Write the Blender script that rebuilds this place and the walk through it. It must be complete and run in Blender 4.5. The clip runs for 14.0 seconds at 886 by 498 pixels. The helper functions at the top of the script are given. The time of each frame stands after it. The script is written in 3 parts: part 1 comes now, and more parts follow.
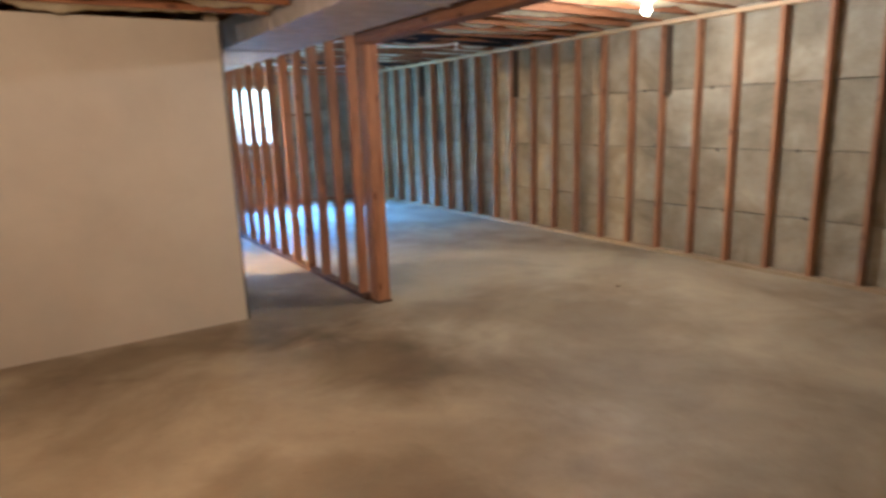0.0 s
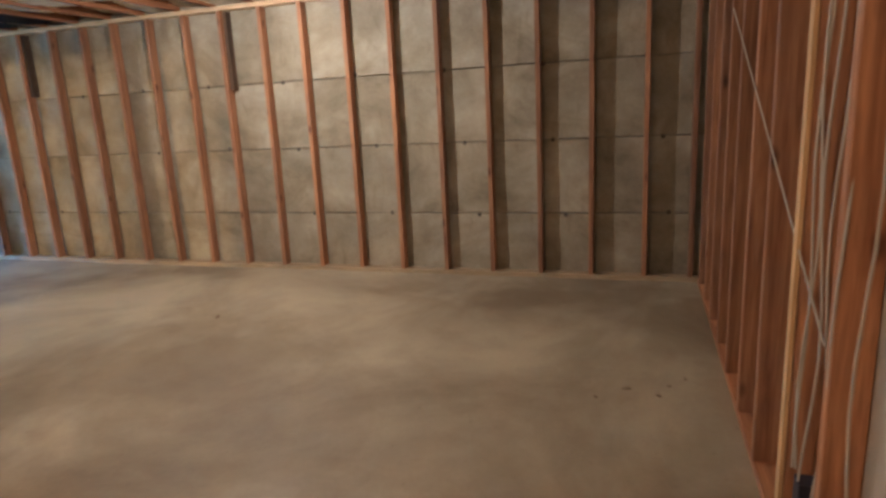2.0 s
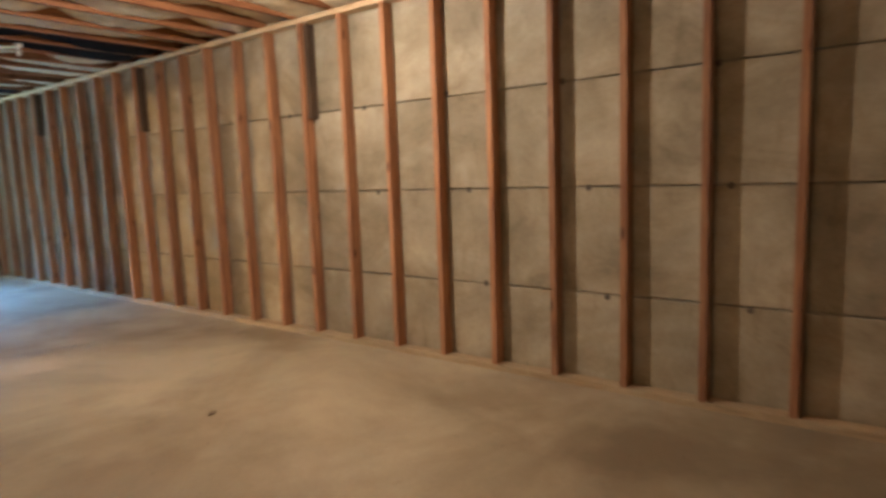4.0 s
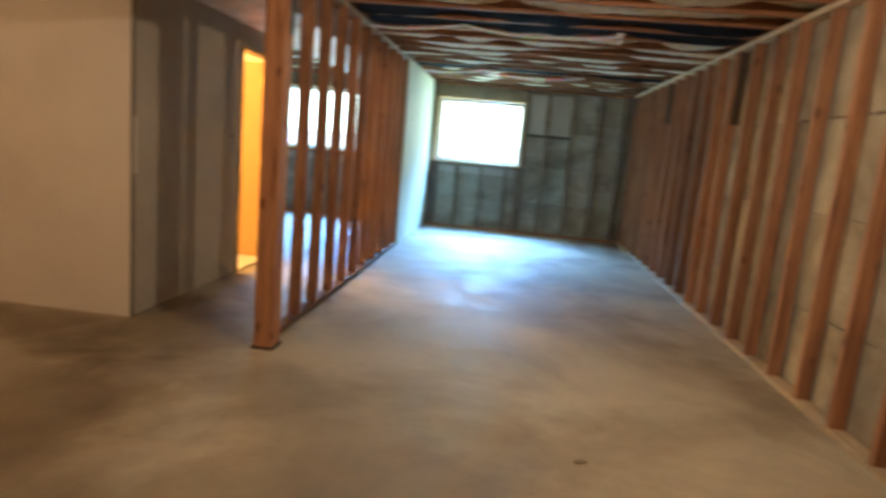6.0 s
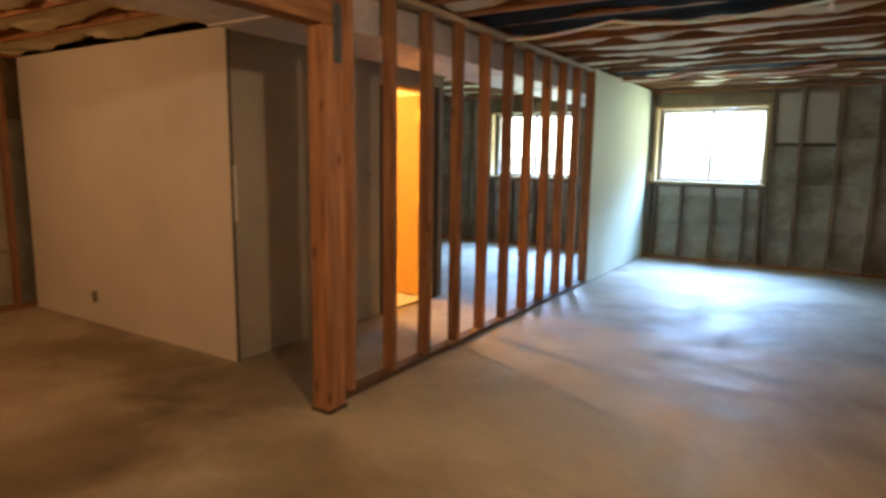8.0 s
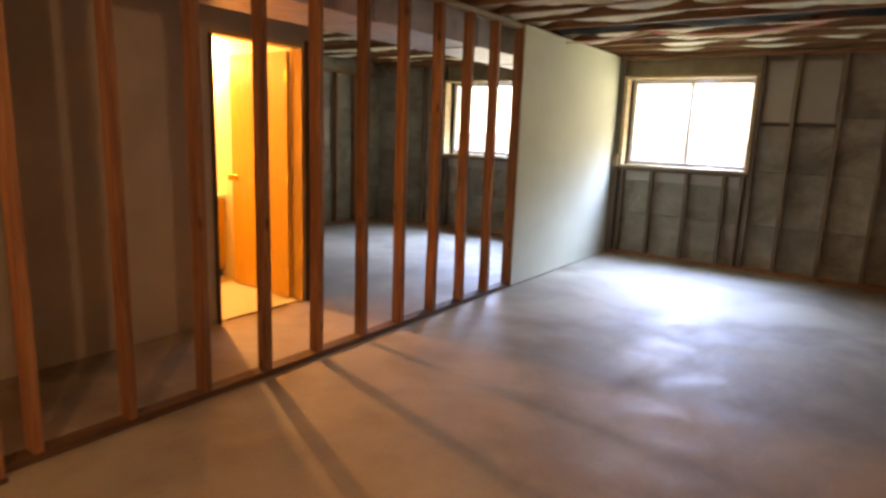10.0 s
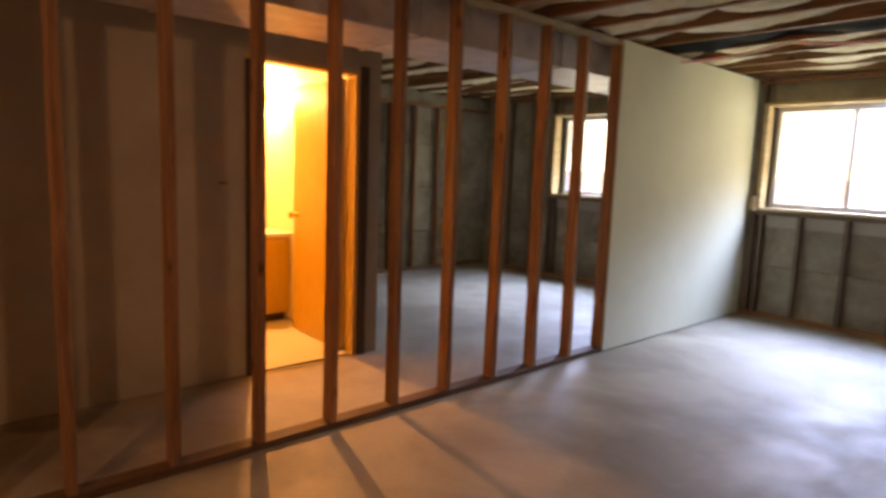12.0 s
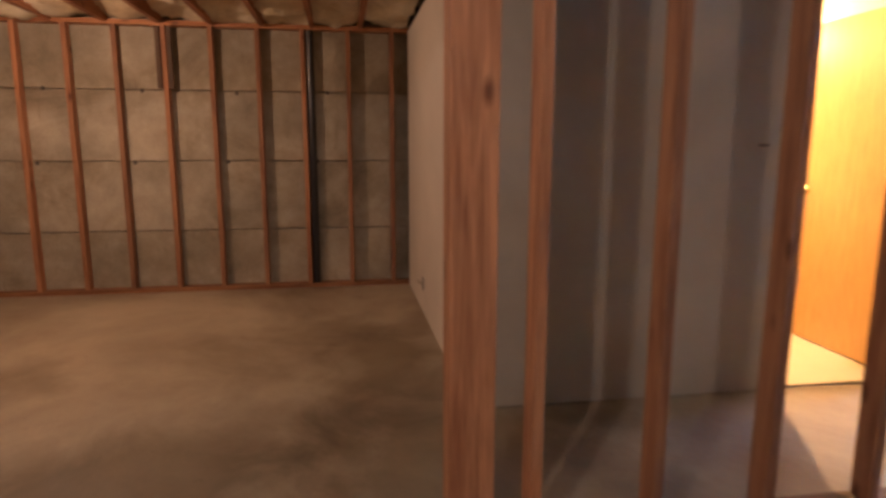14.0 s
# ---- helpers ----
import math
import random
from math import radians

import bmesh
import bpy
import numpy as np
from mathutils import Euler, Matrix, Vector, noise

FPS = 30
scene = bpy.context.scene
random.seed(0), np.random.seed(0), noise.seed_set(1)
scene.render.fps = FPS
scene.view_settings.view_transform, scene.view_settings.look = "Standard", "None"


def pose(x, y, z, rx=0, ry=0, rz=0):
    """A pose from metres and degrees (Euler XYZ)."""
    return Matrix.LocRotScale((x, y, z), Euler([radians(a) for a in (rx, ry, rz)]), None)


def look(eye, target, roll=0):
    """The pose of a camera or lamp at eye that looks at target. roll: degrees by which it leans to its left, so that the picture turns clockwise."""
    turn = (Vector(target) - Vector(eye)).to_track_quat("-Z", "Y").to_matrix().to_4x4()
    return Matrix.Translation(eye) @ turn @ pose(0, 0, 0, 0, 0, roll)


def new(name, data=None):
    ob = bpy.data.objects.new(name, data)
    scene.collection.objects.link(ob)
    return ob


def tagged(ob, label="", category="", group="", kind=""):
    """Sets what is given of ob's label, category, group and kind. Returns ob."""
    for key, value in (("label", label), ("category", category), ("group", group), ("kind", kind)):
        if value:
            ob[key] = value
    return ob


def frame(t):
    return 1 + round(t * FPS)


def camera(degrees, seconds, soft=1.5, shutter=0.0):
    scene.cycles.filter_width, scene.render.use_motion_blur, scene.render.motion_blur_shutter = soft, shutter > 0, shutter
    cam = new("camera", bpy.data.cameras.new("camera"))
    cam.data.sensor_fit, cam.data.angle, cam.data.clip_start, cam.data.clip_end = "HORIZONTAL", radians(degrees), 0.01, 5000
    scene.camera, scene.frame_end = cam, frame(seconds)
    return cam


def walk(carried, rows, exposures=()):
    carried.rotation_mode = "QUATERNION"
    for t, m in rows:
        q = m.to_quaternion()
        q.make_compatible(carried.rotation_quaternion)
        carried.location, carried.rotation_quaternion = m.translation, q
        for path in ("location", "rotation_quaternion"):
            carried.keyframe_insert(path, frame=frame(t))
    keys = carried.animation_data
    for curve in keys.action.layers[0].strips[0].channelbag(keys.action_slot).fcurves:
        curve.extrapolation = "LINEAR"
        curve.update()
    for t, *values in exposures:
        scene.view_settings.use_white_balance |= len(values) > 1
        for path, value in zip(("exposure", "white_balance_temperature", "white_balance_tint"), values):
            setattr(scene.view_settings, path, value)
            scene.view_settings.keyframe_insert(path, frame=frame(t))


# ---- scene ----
cam = camera(71.56, 14.0, soft=3.0, shutter=0.5)
PATH = [
    (0, (-5.526, -4.261, 1.519), (-4.461, -2.621, 1.098), -1.9),
    (0.5, (-5.440, -4.237, 1.408), (-4.082, -2.836, 0.972), -1.8),
    (1, (-5.249, -3.857, 1.373), (-3.600, -2.816, 0.932), -2.8),
    (1.5, (-5.119, -3.696, 1.298), (-3.315, -2.951, 0.864), -2.6),
    (2, (-4.934, -3.635, 1.371), (-3.080, -3.021, 0.940), -2.9),
    (4.5, (-2.831, -3.588, 1.216), (-1.574, -2.053, 0.958), 0.5),
    (5, (-2.625, -3.522, 1.322), (-1.852, -1.707, 0.992), 2.3),
    (5.5, (-2.235, -3.410, 1.339), (-1.772, -1.490, 1.023), 1.9),
    (6, (-1.812, -3.322, 1.336), (-2.009, -1.359, 1.008), 5.1),
    (6.5, (-1.517, -3.213, 1.330), (-2.094, -1.330, 0.979), 4.4),
    (7, (-1.302, -2.903, 1.389), (-2.141, -1.111, 1.100), 1.9),
    (7.5, (-1.140, -2.595, 1.405), (-2.148, -0.891, 1.122), 0.7),
    (8, (-0.932, -2.215, 1.425), (-1.983, -0.540, 1.128), 0.8),
    (8.5, (-0.596, -1.848, 1.476), (-1.607, -0.155, 1.141), 0.1),
    (11, (-0.493, 0.169, 1.414), (-1.746, 1.689, 1.071), 2.6),
    (11.5, (-0.513, 0.338, 1.409), (-1.846, 1.802, 1.129), 2.0),
    (12, (-0.539, 0.441, 1.401), (-2.023, 1.756, 1.141), 2.1),
    (12.5, (-0.577, 0.357, 1.331), (-2.263, 1.402, 1.080), 2.5),
    (13, (-0.835, 0.188, 1.474), (-2.732, 0.717, 1.128), -2.1),
    (13.5, (-1.130, 0.001, 1.372), (-3.050, 0.412, 0.991), -0.8),
    (14, (-1.553, -0.083, 1.257), (-3.500, 0.233, 0.926), 0.1),
]
walk(cam, [(t, look(eye, target, roll)) for t, eye, target, roll in PATH],
     [(0.0, 0.0, 5400, 6.0), (2.0, 0.05, 5600, 9.0), (4.5, 0.0, 6900, 11.0), (5.5, -0.27, 7050, 10.0), (6.5, -0.53, 7600, 11.5),
      (8.5, -0.86, 10700, 27.0), (11.0, -1.22, 16000, 49.0), (12.5, -1.32, 15500, 44.0), (13.0, -1.1, 11000, 38.0), (14.0, -0.57, 6350, 26.0)])  # exposure

# ---------------------------------------------------------------- world and light
world = bpy.data.worlds.new("sky")
scene.world = world
world.use_nodes = True
wn = world.node_tree
sky = wn.nodes.new("ShaderNodeTexSky")
sky.sky_type, sky.sun_disc = "NISHITA", False
sky.sun_elevation, sky.sun_rotation = radians(40), radians(150)
wn.nodes["Background"].inputs[1].default_value = 0.12
wn.links.new(sky.outputs[0], wn.nodes["Background"].inputs[0])

NORTH = 7.03          # inner face of the framing on the window wall
WEST = -7.07          # inner face of the framing on the west wall
SOUTH = -4.05         # front of the open stud wall
PX = -3.285            # centre line of the open partition
PY = 0.485           # first partition stud
STEP = 0.406          # studs and joists, on centre
BOXX = -4.29          # face of the boarded box with the bathroom
BOXY = 0.50           # south face of that box
TOP = 2.36            # underside of the top plates
JOIST = 2.41          # underside of the joists
WINDOWS = [(-3.12, -1.72), (-5.80, -4.40)]
SILL, HEAD = 1.12, 2.14


def area_lamp(name, m, w, h, power, colour):
    data = bpy.data.lights.new(name, "AREA")
    data.shape, data.size, data.size_y, data.energy, data.color = "RECTANGLE", w, h, power, colour
    ob = new(name, data)
    ob.matrix_world = m
    return ob


def bulb_lamp(name, place, power, colour, radius=0.04):
    data = bpy.data.lights.new(name, "POINT")
    data.energy, data.color, data.shadow_soft_size = power, colour, radius
    ob = new(name, data)
    ob.location = place
    return ob


for wx0, wx1 in WINDOWS:
    mid = (wx0 + wx1) / 2
    lamp = area_lamp("window_daylight", look((mid + 0.10, NORTH + 0.54, 1.94), (mid + 0.26, NORTH - 0.20, 0.55)), 0.75, 0.9, 670.0, (0.13, 0.39, 1.0))
    lamp.data.spread = radians(94)
    area_lamp("window_ground_light", look((mid, NORTH + 0.30, 1.63), (mid, NORTH - 1.0, 2.10)), 1.36, 0.98, 60.0, (0.45, 0.78, 0.80))
BULB_EAST = (-1.40, -0.92, 2.28)
BULB_WEST = (-5.55, -2.00, 2.09)
bulb_lamp("bulb_light", BULB_EAST, 108.0, (1.0, 0.84, 0.69))
bulb_lamp("bulb_light", BULB_WEST, 82.0, (1.0, 0.63, 0.37))
bulb_lamp("vanity_light_glow", (-5.76, 2.83, 2.01), 430.0, (1.0, 0.64, 0.30), 0.035)

# ---------------------------------------------------------------- materials


def material(name):
    mat = bpy.data.materials.new(name)
    mat.use_nodes = True
    nt = mat.node_tree
    return mat, nt, nt.nodes["Principled BSDF"]


def node(nt, kind, **values):
    n = nt.nodes.new(kind)
    for key, value in values.items():
        n.inputs[key].default_value = value
    return n


def ramp(nt, source, stops):
    n = nt.nodes.new("ShaderNodeValToRGB")
    while len(n.color_ramp.elements) < len(stops):
        n.color_ramp.elements.new(0.5)
    for e, (at, colour) in zip(n.color_ramp.elements, stops):
        e.position, e.color = at, (*colour, 1)
    nt.links.new(source, n.inputs[0])
    return n.outputs[0]


def mixed(nt, kind, factor, a, b):
    n = nt.nodes.new("ShaderNodeMix")
    n.data_type, n.blend_type = "RGBA", kind
    for socket, value in ((n.inputs[0], factor), (n.inputs[6], a), (n.inputs[7], b)):
        if hasattr(value, "is_output"):
            nt.links.new(value, socket)
        else:
            socket.default_value = value if isinstance(value, float) else (*value, 1)
    return n.outputs[2]


def coords(nt, scale=(1, 1, 1), own=True):
    """Object coordinates, shifted at random from object to object if own."""
    tc = nt.nodes.new("ShaderNodeTexCoord")
    m = nt.nodes.new("ShaderNodeMapping")
    m.inputs["Scale"].default_value = scale
    nt.links.new(tc.outputs["Object"], m.inputs["Vector"])
    if own:
        info = nt.nodes.new("ShaderNodeObjectInfo")
        mul = nt.nodes.new("ShaderNodeMath")
        mul.operation = "MULTIPLY"
        mul.inputs[1].default_value = 37.0
        nt.links.new(info.outputs["Random"], mul.inputs[0])
        nt.links.new(mul.outputs[0], m.inputs["Location"])
    return m.outputs[0]


def noise_tex(nt, vector, scale, detail=4.0, rough=0.55, distortion=0.0):
    n = node(nt, "ShaderNodeTexNoise", Scale=scale, Detail=detail, Roughness=rough, Distortion=distortion)
    nt.links.new(vector, n.inputs["Vector"])
    return n.outputs["Fac"]


def bump(nt, bsdf, height, strength, distance):
    n = node(nt, "ShaderNodeBump", Strength=strength, Distance=distance)
    nt.links.new(height, n.inputs["Height"])
    nt.links.new(n.outputs[0], bsdf.inputs["Normal"])


def wood(name, dark, light, axis, rough=0.7, knots=True, spread=0.35):
    mat, nt, bsdf = material(name)
    long = [9.0, 9.0, 9.0]
    long[axis] = 0.55
    v = coords(nt, long)
    grain = noise_tex(nt, v, 3.2, 6.0, 0.6, 0.8)
    c = ramp(nt, grain, ((0.30, dark), (0.68, light)))
    fine = noise_tex(nt, v, 14.0, 3.0)
    c = mixed(nt, "MULTIPLY", 0.35, c, ramp(nt, fine, ((0.35, (0.55, 0.5, 0.45)), (0.6, (1, 1, 1)))))
    if knots:
        kv = coords(nt, [5.0 if a != axis else 2.1 for a in range(3)])
        vor = node(nt, "ShaderNodeTexVoronoi", Scale=1.6)
        nt.links.new(kv, vor.inputs["Vector"])
        spot = ramp(nt, vor.outputs["Distance"], ((0.05, (0.22, 0.12, 0.07)), (0.17, (1, 1, 1))))
        c = mixed(nt, "MULTIPLY", 0.85, c, spot)
    info = nt.nodes.new("ShaderNodeObjectInfo")
    tone = ramp(nt, info.outputs["Random"], ((0.0, (1 - spread, 1 - spread, 1 - spread)), (1.0, (1.12, 1.08, 1.02))))
    c = mixed(nt, "MULTIPLY", 1.0, c, tone)
    nt.links.new(c, bsdf.inputs["Base Color"])
    bsdf.inputs["Roughness"].default_value = rough
    bump(nt, bsdf, fine, 0.25, 0.002)
    return mat


def rough_surface(name, base, dirt, big=0.8, small=9.0, rough=0.85, gloss_var=0.0, grit=60.0, grit_depth=0.003, dirt_at=(0.38, 0.62), own=False, speck=0.15):
    """Concrete, plaster and the like: broad stains, blotches and grit."""
    mat, nt, bsdf = material(name)
    v = coords(nt, own=own)
    broad = noise_tex(nt, v, big, 6.0, 0.62, 0.4)
    c = ramp(nt, broad, ((dirt_at[0], dirt), (dirt_at[1], base)))
    blot = noise_tex(nt, v, small, 5.0, 0.65)
    c = mixed(nt, "MULTIPLY", speck * 2, c, ramp(nt, blot, ((0.32, (0.55, 0.53, 0.5)), (0.62, (1, 1, 1)))))
    g = noise_tex(nt, v, grit, 3.0, 0.7)
    c = mixed(nt, "MULTIPLY", speck, c, ramp(nt, g, ((0.3, (0.5, 0.5, 0.5)), (0.6, (1, 1, 1)))))
    nt.links.new(c, bsdf.inputs["Base Color"])
    if gloss_var:
        r = ramp(nt, blot, ((0.3, (rough - gloss_var,) * 3), (0.7, (rough + gloss_var,) * 3)))
        nt.links.new(r, bsdf.inputs["Roughness"])
    else:
        bsdf.inputs["Roughness"].default_value = rough
    both = nt.nodes.new("ShaderNodeMath")
    both.operation = "ADD"
    nt.links.new(blot, both.inputs[0])
    nt.links.new(g, both.inputs[1])
    bump(nt, bsdf, both.outputs[0], 0.5, grit_depth)
    return mat


def floor_surface():
    mat = rough_surface("floor_concrete", (0.47, 0.40, 0.29), (0.29, 0.23, 0.16), 0.75, 2.8, 0.60, 0.13, 45.0, 0.003, (0.36, 0.60), speck=0.13)
    nt, bsdf = mat.node_tree, mat.node_tree.nodes["Principled BSDF"]
    link = bsdf.inputs["Base Color"].links[0].from_socket
    v = coords(nt, (0.5, 0.42, 1.0), own=False)
    damp = noise_tex(nt, v, 1.15, 6.0, 0.55, 0.5)
    c = mixed(nt, "MULTIPLY", 0.75, link, ramp(nt, damp, ((0.40, (0.62, 0.57, 0.52)), (0.47, (0.92, 0.90, 0.88)), (0.60, (1.0, 1.0, 1.0)))))
    spots = noise_tex(nt, coords(nt, own=False), 16.0, 4.0, 0.7)
    c = mixed(nt, "MULTIPLY", 0.5, c, ramp(nt, spots, ((0.28, (0.55, 0.5, 0.45)), (0.36, (1, 1, 1)))))
    # Old damp stains with ragged edges, by the post and in front of the boarded box.
    for (x, y), (rx, ry) in (((-3.85, 0.40), (0.75, 0.95)), ((-3.85, -0.95), (0.6, 0.8)), ((-4.95, 0.12), (0.95, 0.42))):
        tc = nt.nodes.new("ShaderNodeTexCoord")
        m = node(nt, "ShaderNodeMapping", Location=(-x / rx, -y / ry, 0.0), Scale=(1 / rx, 1 / ry, 0.0))
        nt.links.new(tc.outputs["Object"], m.inputs["Vector"])
        size = nt.nodes.new("ShaderNodeVectorMath")
        size.operation = "LENGTH"
        nt.links.new(m.outputs[0], size.inputs[0])
        ragged = nt.nodes.new("ShaderNodeMath")
        ragged.operation = "MULTIPLY_ADD"
        nt.links.new(noise_tex(nt, coords(nt, own=False), 1.9, 6.0, 0.6, 0.5), ragged.inputs[0])
        ragged.inputs[1].default_value = 1.5
        nt.links.new(size.outputs["Value"], ragged.inputs[2])
        half = nt.nodes.new("ShaderNodeMath")
        half.operation = "MULTIPLY"
        half.inputs[1].default_value = 0.4
        nt.links.new(ragged.outputs[0], half.inputs[0])
        c = mixed(nt, "MULTIPLY", 0.9, c, ramp(nt, half.outputs[0], ((0.48, (0.52, 0.48, 0.42)), (0.70, (1, 1, 1)))))
    nt.links.new(c, bsdf.inputs["Base Color"])
    bsdf.inputs["Specular IOR Level"].default_value = 0.5
    return mat


def plain(name, colour, rough=0.5, metal=0.0, vary=0.12, scale=6.0):
    mat, nt, bsdf = material(name)
    n = noise_tex(nt, coords(nt, own=False), scale, 5.0, 0.6)
    low = tuple(v * (1 - vary) for v in colour)
    nt.links.new(ramp(nt, n, ((0.35, low), (0.65, colour))), bsdf.inputs["Base Color"])
    bsdf.inputs["Roughness"].default_value, bsdf.inputs["Metallic"].default_value = rough, metal
    bump(nt, bsdf, n, 0.1, 0.002)
    return mat


def glowing(name, colour, strength):
    mat, nt, bsdf = material(name)
    bsdf.inputs["Base Color"].default_value = (*colour, 1)
    bsdf.inputs["Emission Color"].default_value = (*colour, 1)
    bsdf.inputs["Emission Strength"].default_value = strength
    return mat


FIR = wood("fir_upright", (0.22, 0.088, 0.042), (0.50, 0.245, 0.125), 2)
FIR_PALE = wood("pale_fir_upright", (0.52, 0.32, 0.15), (0.74, 0.50, 0.27), 2)
FIR_X = wood("fir_along_x", (0.22, 0.08, 0.035), (0.48, 0.22, 0.10), 0)
FIR_Y = wood("fir_along_y", (0.24, 0.09, 0.035), (0.52, 0.25, 0.11), 1)
PLATE_TOP = wood("pale_plate", (0.42, 0.30, 0.18), (0.68, 0.52, 0.34), 1, knots=False)
FRAME_WOOD = wood("window_buck_wood", (0.40, 0.25, 0.12), (0.66, 0.47, 0.26), 0, knots=False)
# Partition bottom plate: fir colour darkened for the shade on its side.
SHADED_PLATE = wood("shaded_plate", (0.12, 0.055, 0.025), (0.22, 0.11, 0.055), 1)
DARK_WOOD = wood("dark_brown_wood", (0.05, 0.03, 0.02), (0.14, 0.085, 0.05), 2, knots=False)
def stained(mat, scale, stops, amount):
    """Further stains of their own shape over a surface."""
    nt, bsdf = mat.node_tree, mat.node_tree.nodes["Principled BSDF"]
    base = bsdf.inputs["Base Color"].links[0].from_socket
    field = noise_tex(nt, coords(nt, scale, own=True), 1.0, 7.0, 0.68, 0.8)
    nt.links.new(mixed(nt, "MULTIPLY", amount, base, ramp(nt, field, stops)), bsdf.inputs["Base Color"])
    return mat


CONCRETE = rough_surface("poured_concrete", (0.47, 0.425, 0.335), (0.31, 0.275, 0.21), 1.5, 4.0, 0.9, own=True, speck=0.25)
stained(CONCRETE, (1.1, 1.1, 1.7), ((0.36, (0.56, 0.51, 0.44)), (0.47, (0.86, 0.83, 0.78)), (0.58, (1, 1, 1))), 0.75)
stained(CONCRETE, (9.0, 9.0, 2.2), ((0.30, (0.60, 0.56, 0.50)), (0.42, (1, 1, 1))), 0.5)
JOINT = rough_surface("concrete_joint", (0.31, 0.28, 0.22), (0.17, 0.155, 0.125), 1.6, 7.0, 0.95)
FLOOR = floor_surface()
BOARD = rough_surface("white_gypsum_board", (0.74, 0.69, 0.60), (0.66, 0.61, 0.53), 0.6, 3.0, 0.85, grit=120.0, grit_depth=0.0005, speck=0.05)
BOARD_GREEN = rough_surface("greenish_gypsum_board", (0.68, 0.68, 0.50), (0.63, 0.63, 0.46), 0.6, 3.0, 0.8, grit=120.0, grit_depth=0.0005, speck=0.05)
BOARD_GREY = rough_surface("grey_unpainted_board", (0.46, 0.40, 0.32), (0.38, 0.33, 0.26), 0.8, 3.0, 0.9, grit=120.0, grit_depth=0.0005, speck=0.06)
GLASSWOOL = rough_surface("glass_wool", (0.90, 0.83, 0.64), (0.72, 0.60, 0.38), 1.8, 12.0, 0.95, grit=70.0, grit_depth=0.02, speck=0.2)
SUBFLOOR = rough_surface("subfloor_board", (0.16, 0.11, 0.07), (0.10, 0.07, 0.05), 1.5, 14.0, 0.9)
SHEET_METAL = plain("galvanised_sheet", (0.68, 0.66, 0.68), 0.48, 0.25, 0.25, 7.0)
BRACKET = plain("bracket_steel", (0.25, 0.27, 0.28), 0.45, 0.8, 0.3, 20.0)
BEAD = plain("corner_bead", (0.12, 0.105, 0.09), 0.6, 0.4, 0.3, 14.0)
VINYL = plain("white_vinyl", (0.80, 0.80, 0.79), 0.4)
CLOD = plain("dry_dirt", (0.22, 0.16, 0.11), 0.95)
NOTCH = plain("scuffed_board_core", (0.20, 0.17, 0.14), 0.9)
CABLE = plain("white_cable_sheath", (0.50, 0.44, 0.36), 0.6)
PIPE = plain("black_pipe_plastic", (0.015, 0.015, 0.017), 0.35)
# Near-black, put in for the dark inside of the empty joist bays.
BAY_SHADE = plain("bay_shade_black", (0.012, 0.014, 0.017), 0.8, 0.0, 0.4, 5.0)
BAY_SHADE.node_tree.nodes["Principled BSDF"].inputs["Specular IOR Level"].default_value = 0.1
FOLD_EDGE = plain("translucent_fold_edge", (0.85, 0.86, 0.86), 0.35)
FOLD_EDGE.node_tree.nodes["Principled BSDF"].inputs["Subsurface Weight"].default_value = 1.0
FOLD_EDGE.node_tree.nodes["Principled BSDF"].inputs["Subsurface Scale"].default_value = 0.08
BOX_BLUE = plain("outlet_box_plastic", (0.02, 0.022, 0.04), 0.5)
STEEL = plain("bare_steel", (0.55, 0.53, 0.50), 0.35, 0.9)
BRASS = plain("brass", (0.72, 0.53, 0.22), 0.3, 0.9)
DOOR_WOOD = wood("varnished_door_veneer", (0.58, 0.36, 0.14), (0.64, 0.41, 0.17), 2, 0.45, False, 0.05)
PAINT = rough_surface("cream_wall_paint", (0.78, 0.70, 0.52), (0.74, 0.66, 0.48), 0.7, 3.0, 0.6, grit=100.0, grit_depth=0.0005, speck=0.04)
VINYL_FLOOR = rough_surface("pale_sheet_floor", (0.72, 0.66, 0.52), (0.64, 0.58, 0.45), 1.2, 6.0, 0.35, grit=90.0, grit_depth=0.0004, speck=0.05)
COUNTER = plain("pale_counter", (0.76, 0.72, 0.62), 0.3)
PORCELAIN = plain("porcelain", (0.85, 0.84, 0.80), 0.15)
BULB_GLASS = glowing("lit_bulb", (1.0, 0.86, 0.62), 60.0)
BULB_OFF = plain("unlit_bulb", (0.85, 0.85, 0.82), 0.2)
VANITY_GLOW = glowing("lit_vanity_bulb", (1.0, 0.62, 0.22), 45.0)
DAYLIGHT = glowing("overcast_daylight", (0.78, 0.90, 1.0), 5.5)
DIRT = rough_surface("dark_debris", (0.10, 0.065, 0.04), (0.05, 0.03, 0.02), 9.0, 30.0)

mirror_mat, mirror_nt, mirror_bsdf = material("mirror_glass")
mirror_bsdf.inputs["Metallic"].default_value, mirror_bsdf.inputs["Roughness"].default_value = 1.0, 0.03
mirror_bsdf.inputs["Base Color"].default_value = (0.9, 0.9, 0.9, 1)
glass_mat, glass_nt, glass_bsdf = material("window_glass")
glass_bsdf.inputs["Transmission Weight"].default_value, glass_bsdf.inputs["Roughness"].default_value = 1.0, 0.0
glass_bsdf.inputs["IOR"].default_value = 1.1

# ---------------------------------------------------------------- mesh helpers


def add_box(bm, x0, x1, y0, y1, z0, z1):
    vs = [bm.verts.new((x, y, z)) for z in (z0, z1) for x, y in ((x0, y0), (x1, y0), (x1, y1), (x0, y1))]
    for f in ((3, 2, 1, 0), (4, 5, 6, 7), (0, 1, 5, 4), (1, 2, 6, 5), (2, 3, 7, 6), (3, 0, 4, 7)):
        bm.faces.new([vs[i] for i in f])
    return vs


